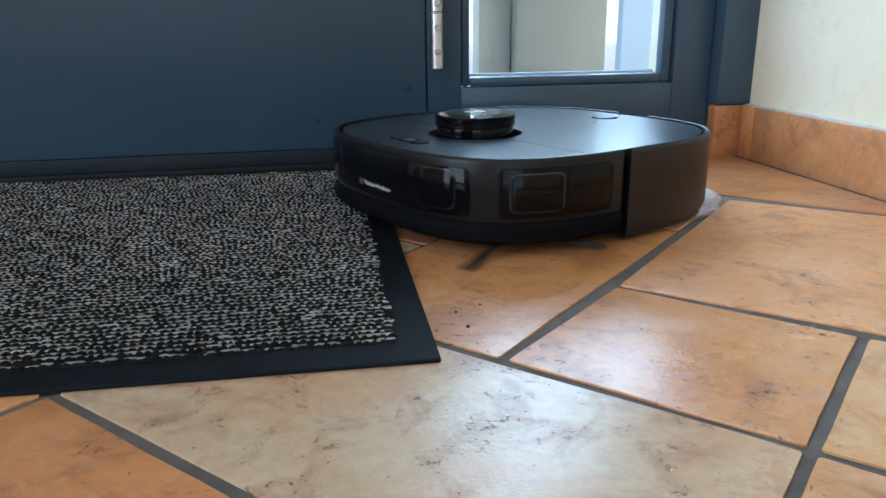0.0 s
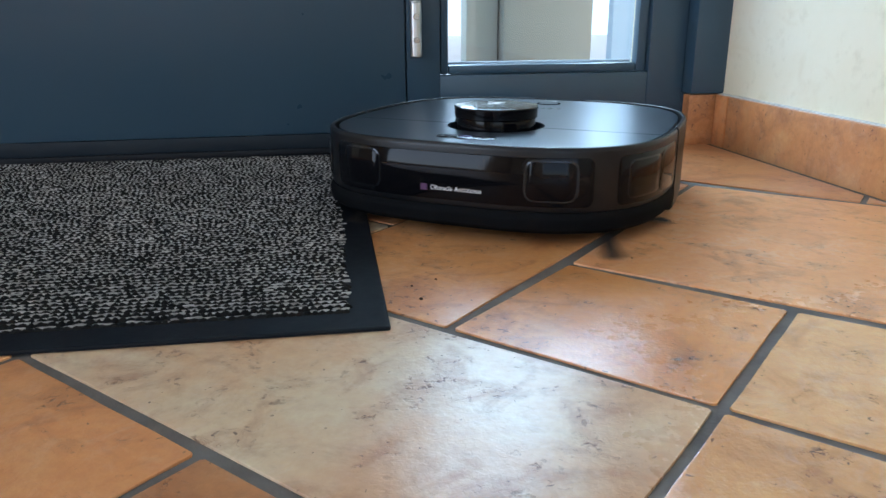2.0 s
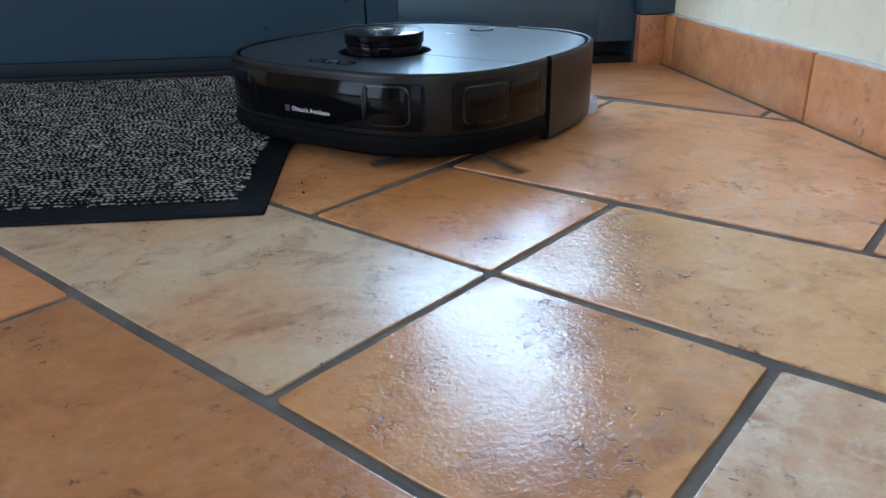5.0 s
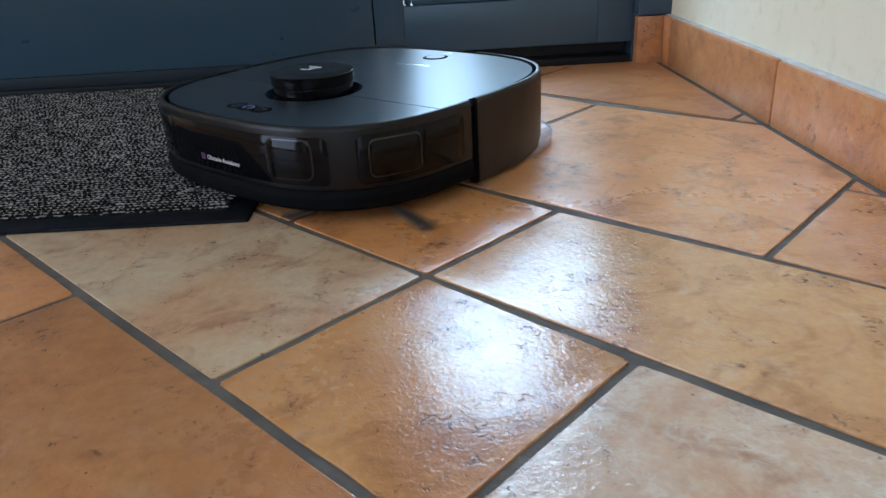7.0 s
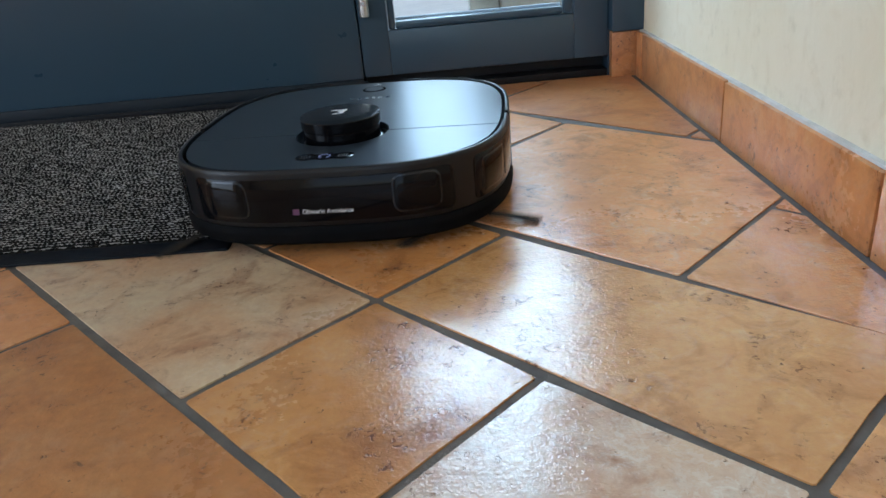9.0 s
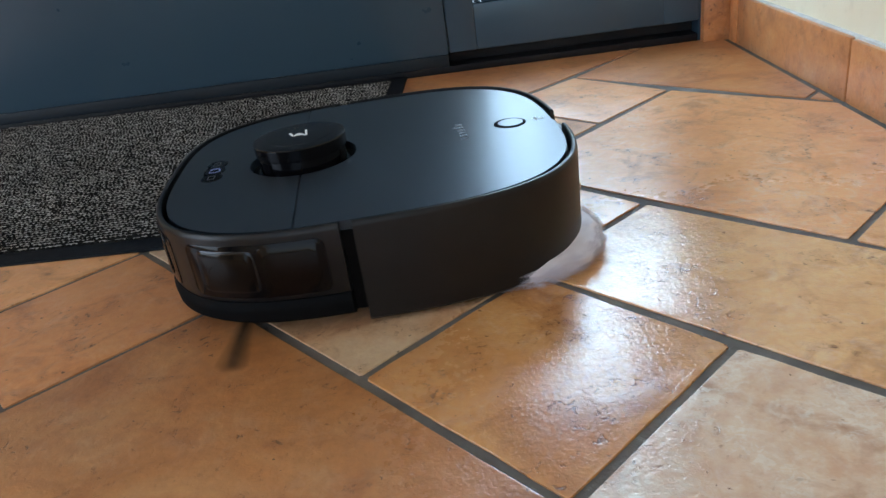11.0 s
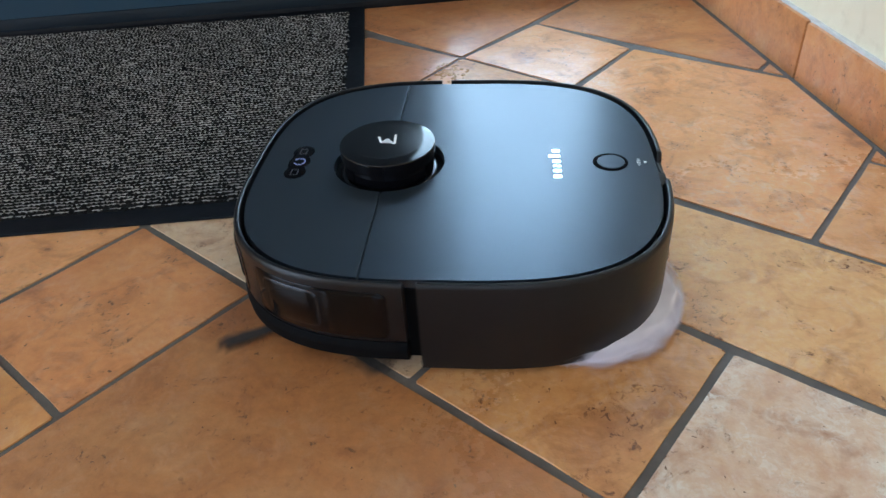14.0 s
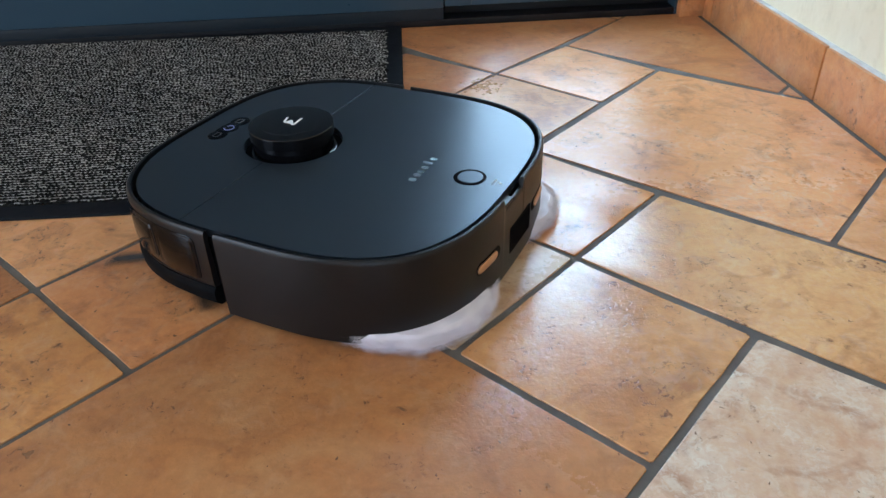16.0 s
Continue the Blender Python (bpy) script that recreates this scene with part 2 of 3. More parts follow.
def box(x0, x1, y0, y1, z0, z1, bevel=0.0, segments=2, bm=None):
    bm = bm or bmesh.new()
    made = bmesh.ops.create_cube(bm, size=1)["verts"]
    for v in made:
        v.co = Vector(((x0 + x1) / 2 + v.co.x * (x1 - x0), (y0 + y1) / 2 + v.co.y * (y1 - y0), (z0 + z1) / 2 + v.co.z * (z1 - z0)))
    if bevel:
        bmesh.ops.bevel(bm, geom=list({e for v in made for e in v.link_edges}), offset=bevel, segments=segments, affect="EDGES", profile=0.6)
    return bm


def prism(points, z0, z1, bevel=0.0, bm=None):
    """A flat-topped block over the outline points, with its top edge eased."""
    bm = bm or bmesh.new()
    low = [bm.verts.new((x, y, z0)) for x, y in points]
    top = [bm.verts.new((x, y, z1)) for x, y in points]
    n = len(points)
    bm.faces.new(low[::-1])
    cap = bm.faces.new(top)
    for i in range(n):
        bm.faces.new((low[i], low[(i + 1) % n], top[(i + 1) % n], top[i]))
    if bevel:
        bmesh.ops.bevel(bm, geom=list(cap.edges), offset=bevel, segments=2, affect="EDGES", profile=0.5)
    return bm


def lathe(profile, cx=0.0, cy=0.0, steps=64, bm=None):
    """Turns (radius, z) pairs round a vertical axis; closes the ends."""
    bm = bm or bmesh.new()
    rings = []
    for r, z in profile:
        rings.append([bm.verts.new((cx + r * math.cos(2 * math.pi * i / steps), cy + r * math.sin(2 * math.pi * i / steps), z)) for i in range(steps)])
    for a, b in zip(rings, rings[1:]):
        for i in range(steps):
            bm.faces.new((a[i], a[(i + 1) % steps], b[(i + 1) % steps], b[i]))
    bm.faces.new(rings[0][::-1])
    bm.faces.new(rings[-1])
    return bm


def clip(poly, nx, ny, d):
    """Keeps the part of a polygon where nx * x + ny * y <= d."""
    out = []
    for (ax, ay), (bx, by) in zip(poly, poly[1:] + poly[:1]):
        fa, fb = nx * ax + ny * ay - d, nx * bx + ny * by - d
        if fa <= 0:
            out.append((ax, ay))
        if fa * fb < 0:
            s = fa / (fa - fb)
            out.append((ax + s * (bx - ax), ay + s * (by - ay)))
    return out


def lettering(name, words, size, mat, parent, m, label=""):
    curve = bpy.data.curves.new(name, "FONT")
    curve.body, curve.size, curve.extrude = words, size, size * 0.015
    curve.align_x, curve.align_y = "CENTER", "CENTER"
    made = bpy.data.objects.new(name, curve)
    scene.collection.objects.link(made)
    bpy.context.view_layer.update()
    me = bpy.data.meshes.new_from_object(made.evaluated_get(bpy.context.evaluated_depsgraph_get()))
    bpy.data.objects.remove(made)
    me.materials.clear()
    me.materials.append(mat)
    ob = new(name, me)
    ob.parent, ob.matrix_local = parent, m
    return tagged(ob, label)


# ---------------------------------------------------------------- the room


def setting(name, bm, mat, label, category, smooth=0):
    return tagged(part(name, bm, mat, smooth=smooth), label, category, kind="structure")


def build_room():
    setting("wall_east", box(EAST, EAST + 0.2, SOUTH - 0.2, NORTH + 0.3, -0.1, TOP), PLASTER, "cream trowelled plaster wall beside the entrance door", "wall")
    bm = box(WEST - 0.2, WEST, SOUTH - 0.2, -2.10, -0.1, TOP)
    box(WEST - 0.2, WEST, -0.20, NORTH + 0.3, -0.1, TOP, bm=bm)
    box(WEST - 0.2, WEST, -2.10, -0.20, -0.1, 0.12, bm=bm)
    box(WEST - 0.2, WEST, -2.10, -0.20, 2.00, TOP, bm=bm)
    setting("wall_west", bm, PLASTER, "cream trowelled plaster wall with a tall glazed opening", "wall")
    bm = box(WEST, -0.86, NORTH + 0.02, NORTH + 0.3, -0.1, TOP)
    box(-0.86, EAST, NORTH + 0.02, NORTH + 0.3, 2.16, TOP, bm=bm)
    setting("wall_north", bm, PLASTER, "cream plaster wall round the entrance door", "wall")
    bm = box(WEST, -1.40, SOUTH - 0.2, SOUTH, -0.1, TOP)
    box(0.60, EAST, SOUTH - 0.2, SOUTH, -0.1, TOP, bm=bm)
    box(-1.40, 0.60, SOUTH - 0.2, SOUTH, -0.1, 0.12, bm=bm)
    box(-1.40, 0.60, SOUTH - 0.2, SOUTH, 2.00, TOP, bm=bm)
    setting("wall_south", bm, PLASTER, "cream plaster wall with a tall glazed opening", "wall")
    setting("ceiling", box(WEST - 0.2, EAST + 0.2, SOUTH - 0.2, NORTH + 0.3, TOP, TOP + 0.15), WHITE, "plain white painted hallway ceiling", "ceiling")
    return setting("floor", box(WEST, EAST, SOUTH, NORTH + 0.03, -0.08, -0.0015), GROUT, "terracotta-look stone tiles laid diagonally with grey grout", "floor")


FLOOR = build_room()


# ---------------------------------------------------------------- entrance door, sidelight and frame
def build_door():
    door = tagged(new("door_1"), "dark anthracite painted entrance door leaf, closed", "door", kind="structure")
    part("leaf", box(-0.78, 0.198, 1.025, 1.085, 0.030, 2.10, 0.004), DOOR_PAINT, door)
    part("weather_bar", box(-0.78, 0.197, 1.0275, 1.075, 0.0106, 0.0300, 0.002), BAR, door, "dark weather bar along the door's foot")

    side = tagged(new("window_1"), "dark anthracite fixed sidelight with a clear glass pane", "window", kind="structure")
    part("stile", box(0.199, 0.246, 1.028, 1.085, 0.032, 2.10, 0.003), DOOR_PAINT, side)
    part("stile", box(0.551, 0.6075, 1.028, 1.085, 0.032, 2.10, 0.003), DOOR_PAINT, side)
    part("bottom_rail", box(0.2452, 0.5518, 1.0288, 1.084, 0.032, 0.1045, 0.003), DOOR_PAINT, side)
    part("top_rail", box(0.2452, 0.5518, 1.0288, 1.084, 2.0, 2.10, 0.003), DOOR_PAINT, side)
    for x0, x1, z0, z1 in ((0.2475, 0.2585, 0.105, 2.0), (0.5345, 0.5495, 0.105, 2.0), (0.259, 0.534, 0.105, 0.1175), (0.259, 0.534, 1.985, 2.0)):
        part("glazing_bead", box(x0, x1, 1.034, 1.052, z0, z1, 0.004), DOOR_PAINT, side)
    part("spacer", box(0.2590, 0.534, 1.058, 1.066, 0.1150, 0.1205, 0.001), SPACER, side, "pale grey spacer bar")
    pane = part("pane", box(0.252, 0.545, 1.053, 1.057, 0.112, 1.99), GLASS, side, "clear glass pane", smooth=0)
    pane.visible_shadow = False
    part("bottom_seal", box(0.199, 0.6075, 1.066, 1.083, 0.0104, 0.034, 0.001), SEAL, side, "black rubber seal")

    frame_ = tagged(new("door_frame"), "dark anthracite door frame fixed to the wall", "door frame", kind="structure")
    part("jamb", box(0.6085, 0.6615, 1.004, 1.10, 0.0735, 2.16, 0.003), DOOR_PAINT, frame_)
    part("jamb", box(-0.86, -0.783, 1.004, 1.10, 0.0, 2.16, 0.003), DOOR_PAINT, frame_)
    part("head", box(-0.782, 0.6080, 1.010, 1.10, 2.102, 2.16, 0.003), DOOR_PAINT, frame_)

    # unseen backing blocks, added to stop daylight leaking through the frame's gaps
    part("post", box(0.186, 0.212, 1.087, 1.115, 0.0, 2.10), DOOR_PAINT, frame_)
    part("post", box(0.592, 0.6615, 1.102, 1.125, 0.0, 2.16), DOOR_PAINT, frame_)
    part("sole", box(-0.80, 0.593, 1.0850, 1.125, -0.05, 0.036), DOOR_PAINT, frame_)
    part("sole", box(0.6078, 0.6615, 1.0290, 1.1015, -0.05, 0.0730), DOOR_PAINT, frame_)
    sill = tagged(new("threshold"), "low dull metal threshold strip under the door", "threshold", kind="structure")
    part("strip", box(-0.78, 0.607, 1.031, 1.084, -0.002, 0.0102, 0.002), THRESHOLD, sill)

    hinge = tagged(new("door_hinge"), "brushed steel barrel hinge on the door edge", "hinge")
    for z0, z1 in ((0.130, 0.2005), (0.2015, 0.262)):
        bm = lathe([(0.0066, z0), (0.0080, z0 + 0.0015), (0.0080, z1 - 0.0015), (0.0066, z1)], 0.2115, 1.0205, 28)
        part("knuckle", bm, STEEL, hinge)
    part("plate", box(0.2045, 0.2185, 1.0185, 1.0275, 0.1305, 0.2615, 0.001), STEEL, hinge)
    for z in (0.152, 0.182, 0.212, 0.245):
        bm = bmesh.new()
        bmesh.ops.create_cone(bm, cap_ends=True, segments=18, radius1=0.0042, radius2=0.0036, depth=0.0012,
                              matrix=pose(0.2115, 1.0123, z, 90, 0, 0))
        part("screw", bm, CHROME, hinge)


build_door()


def build_outside():
    tagged(part("porch_board", box(0.413, 0.484, 1.63, 1.69, -0.102, 0.52, 0.006), STUCCO), "beige upright board of the porch outside", "board")
    tagged(part("porch_pillar", box(0.487, 0.69, 1.60, 1.84, -0.102, 0.52, 0.01), STUCCO_DARK), "grey-beige rendered porch pier outside the glass", "pillar")
    tagged(part("porch_screen", box(0.99, 1.75, 2.20, 2.24, -0.102, 0.50, 0.004), PANEL), "pale blue-grey screen wall beside the porch", "screen wall")
    tagged(part("ground", box(-60, 60, -60, 60, -0.30, -0.102), PAVING, smooth=0), "pale paved ground outside the entrance", "ground", kind="structure")
    bm = bmesh.new()
    bmesh.ops.create_grid(bm, x_segments=2, y_segments=2, size=0.5, matrix=pose(0.4, 9, 2.4, 90, 0, 0) @ Matrix.Diagonal((24, 9, 1, 1)))
    tagged(part("backdrop", bm, SKY_CARD, smooth=0), "bright overcast daylight beyond the porch", "backdrop", kind="structure")


build_outside()

# ---------------------------------------------------------------- the robot vacuum
# x is its way ahead, y its left; the body is a rounded square.
CX, HALF_X, HALF_Y, POWER = 0.0155, 0.1755, 0.1685, 3.1


def outline(inset=0.0, count=240):
    a, b = HALF_X - inset, HALF_Y - inset
    pts = []
    for i in range(count):
        w = 2 * math.pi * i / count
        c, s = math.cos(w), math.sin(w)
        r = (abs(c / a) ** POWER + abs(s / b) ** POWER) ** (-1 / POWER)
        pts.append((CX + r * c, r * s))
    return pts


def sweep(profile, keep, lift=None, count=300):
    """A shell along the outline: (inset, z) pairs, over the run of points that keep() picks."""
    rings = [outline(d, count) for d, z in profile]
    base = outline(0, count)
    index = [i for i in range(count) if keep(*base[i])]
    gap = next((n for n in range(len(index) - 1) if index[n + 1] - index[n] > 1), None)
    whole = len(index) == count
    if gap is not None:
        index = index[gap + 1:] + index[:gap + 1]
    bm = bmesh.new()
    cols = []
    for i in index:
        low = lift(*base[i]) if lift else 0
        cols.append([bm.verts.new((*ring[i], z - (low if z > 0.06 else 0))) for ring, (d, z) in zip(rings, profile)])
    pairs = list(zip(cols, cols[1:])) + ([(cols[-1], cols[0])] if whole else [])
    for a, b in pairs:
        for j in range(len(profile)):
            k = (j + 1) % len(profile)
            bm.faces.new((a[j], b[j], b[k], a[k]))
    if not whole:
        bm.faces.new(cols[0])
        bm.faces.new(cols[-1][::-1])
    return bm


def wrap_panel(s0, s1, z0, z1, out, corner=0.004, deep=0.0022):
    """A rounded panel that follows the body; s runs along the outline from the front's middle to its left."""
    base = outline(-out, 1440)
    half = base[:720]
    run, lengths = 0.0, [0.0]
    for p, q in zip(half, half[1:]):
        run += math.dist(p, q)
        lengths.append(run)

    def at(s, inset):
        k = min(range(0, len(half)), key=lambda n: abs(lengths[n] - abs(s)))
        k = max(1, min(len(half) - 2, k))
        tx, ty = half[k + 1][0] - half[k - 1][0], half[k + 1][1] - half[k - 1][1]
        n = math.hypot(tx, ty)
        f = abs(s) - lengths[k]
        x, y = half[k][0] + tx / n * f - ty / n * -inset * -1, half[k][1] + ty / n * f + tx / n * inset
        return x, (y if s >= 0 else -y)

    bm = bmesh.new()
    steps = max(6, int(abs(s1 - s0) / 0.004))
    rows = []
    for i in range(steps + 1):
        # denser at both ends, where the corners are rounded
        u = 0.5 - 0.5 * math.cos(math.pi * i / steps)
        s = s0 + (s1 - s0) * u
        edge = min(s - s0, s1 - s)
        cut = 0.0 if edge >= corner else corner - math.sqrt(max(0.0, corner ** 2 - (corner - edge) ** 2))
        a, b = z0 + cut, z1 - cut
        if b - a < 0.0004:
            a, b = (a + b) / 2 - 0.0002, (a + b) / 2 + 0.0002
        x, y = at(s, 0.0)
        xi, yi = at(s, deep)
        e = 0.0006
        xm, ym = at(s, 0.0004)
        rows.append([bm.verts.new(p) for p in ((xi, yi, a), (xm, ym, a), (x, y, a + e), (x, y, b - e), (xm, ym, b), (xi, yi, b))])
    for p, q in zip(rows, rows[1:]):
        for j in range(5):
            bm.faces.new((p[j], q[j], q[j + 1], p[j + 1]))
    bm.faces.new(rows[0])
    bm.faces.new(rows[-1][::-1])
    return bm


def lid_outline(front, inset=0.0082, seam=0.0725, hole=0.0475, cap_x=0.072):
    """Outer run of a lid half, then back along the seam and round the turret's opening."""
    pts = [p for p in outline(inset, 300) if (p[0] > seam + 0.0004) == front]
    pts.sort(key=lambda p: math.atan2(p[1], p[0] - CX) if front else math.atan2(p[1], p[0] - CX) % (2 * math.pi))
    sx = seam + (0.0005 if front else -0.0005)
    y_end = max(p[1] for p in outline(inset, 1200) if abs(p[0] - sx) < 0.002)
    reach = math.sqrt(hole ** 2 - (sx - cap_x) ** 2)
    w = math.atan2(reach, sx - cap_x)
    if front:
        arc = [(cap_x + hole * math.cos(v), hole * math.sin(v)) for v in np.linspace(w, -w, 40)]
        return pts + [(sx, y_end)] + arc + [(sx, -y_end)]
    arc = [(cap_x + hole * math.cos(v), hole * math.sin(v)) for v in np.linspace(-w, w - 2 * math.pi, 40)]
    return pts + [(sx, -y_end)] + arc + [(sx, y_end)]


def rounded_rect(cx, cy, w, h, r, n=6):
    pts = []
    for qx, qy, start in ((1, 1, 0), (-1, 1, 90), (-1, -1, 180), (1, -1, 270)):
        for i in range(n + 1):
            v = radians(start + 90 * i / n)
            pts.append((cx + qx * (w / 2 - r) + r * math.cos(v), cy + qy * (h / 2 - r) + r * math.sin(v)))
    return pts


def stroke(points, width, z0, z1):
    """A flat bent bar along points in the plane."""
    left, right = [], []
    for i, (x, y) in enumerate(points):
        ax, ay = points[max(0, i - 1)]
        bx, by = points[min(len(points) - 1, i + 1)]
        n = math.hypot(bx - ax, by - ay)
        left.append((x - (by - ay) / n * width / 2, y + (bx - ax) / n * width / 2))
        right.append((x + (by - ay) / n * width / 2, y - (bx - ax) / n * width / 2))
    return prism(left + right[::-1], z0, z1)


def mop_pad(rng):
    """A shaggy round pad: a soft disc fringed with short fibres."""
    bm = lathe([(0.062, 0.001), (0.071, 0.004), (0.072, 0.010), (0.066, 0.016), (0.05, 0.018)], 0, 0, 72)
    for v in bm.verts:
        r = math.hypot(v.co.x, v.co.y)
        g = 1 + 0.09 * noise.noise(Vector((v.co.x * 75, v.co.y * 75, v.co.z * 90)))
        v.co.x, v.co.y = v.co.x * g, v.co.y * g
    for i in range(4200):
        w, z, r = rng.uniform(0, 2 * math.pi), rng.uniform(0.001, 0.014), rng.uniform(0.064, 0.073)
        l, bend = rng.uniform(0.002, 0.0056) + 0.006 * max(0.0, noise.noise(Vector((math.cos(w) * 6, math.sin(w) * 6, 3.1)))), rng.uniform(-0.7, 0.7)
        d = Vector((math.cos(w + bend), math.sin(w + bend), rng.uniform(-0.25, 0.15)))
        p = Vector((r * math.cos(w), r * math.sin(w), z))
        s = Vector((-math.sin(w), math.cos(w), 0)) * rng.uniform(0.0004, 0.0009)
        tip = p + d * l
        tip.z = max(0.0006, tip.z)
        up = Vector((0, 0, 0.0007))
        a, b, c, e = (bm.verts.new(q) for q in (p - s, p + s, p + up, tip))
        bm.faces.new((a, b, e)), bm.faces.new((b, c, e)), bm.faces.new((c, a, e))
    for v in bm.verts:
        v.co.x, v.co.y = v.co.x * 1.06, v.co.y * 1.06
    return bm


def brush_arm(angle):
    """A bundle of bristles, thin at the hub and wider at its end."""
    bm = bmesh.new()
    rng = random.Random(int(angle))
    for i in range(16):
        spread = radians(angle + rng.uniform(-5, 5))
        d = Vector((math.cos(spread), math.sin(spread), 0))
        s = Vector((-d.y, d.x, 0))
        off = s * rng.uniform(-0.003, 0.003)
        r0, r1, w = 0.006, rng.uniform(0.072, 0.082), 0.0007
        pts = []
        for r, z in ((r0, 0.010), ((r0 + r1) / 2, 0.007), (r1, 0.0012)):
            pts.append([bm.verts.new(d * r + off * (0.5 + r * 8) + q + Vector((0, 0, z))) for q in (-s * w, s * w, Vector((0, 0, w * 1.6)))])
        for a, b in zip(pts, pts[1:]):
            for j in range(3):
                bm.faces.new((a[j], a[(j + 1) % 3], b[(j + 1) % 3], b[j]))
        bm.faces.new(pts[0])
        bm.faces.new(pts[-1][::-1])
    return bm


def build_robot():
    robot = tagged(new("robot_vacuum"), "dark anthracite robot vacuum with a round sensor turret, mopping the floor", "robot vacuum")
    SLIT = 0.0345
    # inner body, black, seen only through the gaps
    bm = prism(outline(0.007, 200), 0.012, 0.0755)
    part("chassis", bm, SKIRT, robot, "matt black inner body")
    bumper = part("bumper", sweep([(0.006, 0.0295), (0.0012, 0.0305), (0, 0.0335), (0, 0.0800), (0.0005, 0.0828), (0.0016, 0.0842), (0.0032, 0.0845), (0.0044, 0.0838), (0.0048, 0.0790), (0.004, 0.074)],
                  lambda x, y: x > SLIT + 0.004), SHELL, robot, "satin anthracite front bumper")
    part("skirt", sweep([(0.014, 0.0105), (0.003, 0.0115), (-0.0012, 0.0155), (-0.0018, 0.0225), (-0.0016, 0.0260), (0.0008, 0.0300), (0.008, 0.0300)], lambda x, y: x > SLIT + 0.004), SKIRT, bumper, "matt black rubber bumper strip")

    def notch(x, y):
        return 0.0085 if x < 0 and -0.0155 < y < 0.0285 else 0.0

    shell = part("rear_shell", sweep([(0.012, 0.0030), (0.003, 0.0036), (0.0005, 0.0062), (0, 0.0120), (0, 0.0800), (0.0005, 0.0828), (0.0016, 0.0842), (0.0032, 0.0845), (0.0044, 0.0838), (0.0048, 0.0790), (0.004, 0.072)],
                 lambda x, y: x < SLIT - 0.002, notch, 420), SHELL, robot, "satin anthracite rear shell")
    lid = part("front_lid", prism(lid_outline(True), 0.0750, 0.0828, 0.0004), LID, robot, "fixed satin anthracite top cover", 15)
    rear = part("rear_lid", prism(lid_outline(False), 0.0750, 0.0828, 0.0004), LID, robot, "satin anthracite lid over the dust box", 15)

    # turret
    CAPX = 0.072
    turret = part("turret", lathe([(0.0385, 0.0752), (0.0385, 0.0900), (0.0380, 0.0925)], CAPX), GLOSS, robot, "gloss black laser turret")
    part("ring", lathe([(0.0410, 0.0750), (0.0415, 0.0768), (0.0402, 0.0776), (0.0384, 0.0778)], CAPX), CAP_GLOSS, turret)
    part("cap", lathe([(0.0384, 0.0908), (0.0398, 0.0912), (0.0403, 0.0922), (0.0404, 0.1010), (0.0401, 0.1016)], CAPX), GLOSS, turret, "gloss black turret cap", 20)
    part("cap_rim", lathe([(0.0401, 0.1012), (0.0405, 0.1018), (0.0401, 0.1023), (0.0308, 0.1037)], CAPX), CAP_GLOSS, turret, "bevelled gloss rim of the cap", 12)
    part("cap_disc", lathe([(0.0306, 0.1034), (0.0304, 0.10385), (0.0300, 0.1039)], CAPX), SATIN, turret, "", 20)
    mark = [(0.0068, -0.0052), (0.0040, 0.0032), (0.0032, 0.0036), (0.0003, -0.0014), (-0.0003, -0.0014), (-0.0052, 0.0054), (-0.0060, 0.0050), (-0.0051, -0.0083)]
    part("mark", stroke([(CAPX + x * 1.18, y * 1.18) for x, y in mark], 0.0021, 0.1038, 0.1042), PRINT, turret, "pale zigzag mark")
    # solid black bars on the turret wall, painted as the shade inside slots
    for w in (0, 120, 240):
        v = radians(w + 40)
        part("slot", box(-0.0015, 0.0010, -0.0060, 0.0060, 0.0795, 0.0895, 0.0008), HOLE_SHADE, turret, "black bar painting the shade of a turret slot").matrix_local = pose(CAPX + 0.0380 * math.cos(v), 0.0380 * math.sin(v), 0, 0, 0, w + 40)

    # key panel with three round keys
    lobes = []
    for side, centres in ((0, (-0.0175, 0.0, 0.0175)), (math.pi, (0.0175, 0.0, -0.0175))):
        for n, cy in enumerate(centres):
            for v in np.linspace(-1.57 if n == 0 else -0.98, 1.57 if n == 2 else 0.98, 12):
                lobes.append((0.151 + 0.0094 * math.cos(v + side), cy + 0.0105 * math.sin(v + side)))
    bm = prism(lobes, 0.0825, 0.08325, 0.0002)
    keys = part("key_panel", bm, GLOSS, lid, "gloss black panel with three keys")
    part("power_ring", stroke([(0.151 + 0.0048 * math.cos(v), 0.0052 * math.sin(v)) for v in np.linspace(0.5, 5.8, 24)], 0.0011, 0.0831, 0.0835), BLUE_LED, robot, "softly lit blue power ring")
    for y in (-0.0178, 0.0178):
        bm = stroke([(0.1485, y - 0.0042), (0.1540, y - 0.0042), (0.1540, y + 0.0042), (0.1485, y + 0.0042), (0.1485, y - 0.0025)], 0.0009, 0.0831, 0.0835)
        part("key_sign", bm, PRINT_DIM, robot, "small grey key sign")

    # rear lid: release button, print
    # the lid stays solid; this black disc paints the shade round the recessed button
    part("button_recess_shade", lathe([(0.0146, 0.0825), (0.0146, 0.0830), (0.0144, 0.0831)], -0.115), HOLE_SHADE, rear)
    part("release_button", lathe([(0.0112, 0.0825), (0.0112, 0.0834), (0.0109, 0.0836)], -0.1155), LID, rear, "round lid release button", 20)
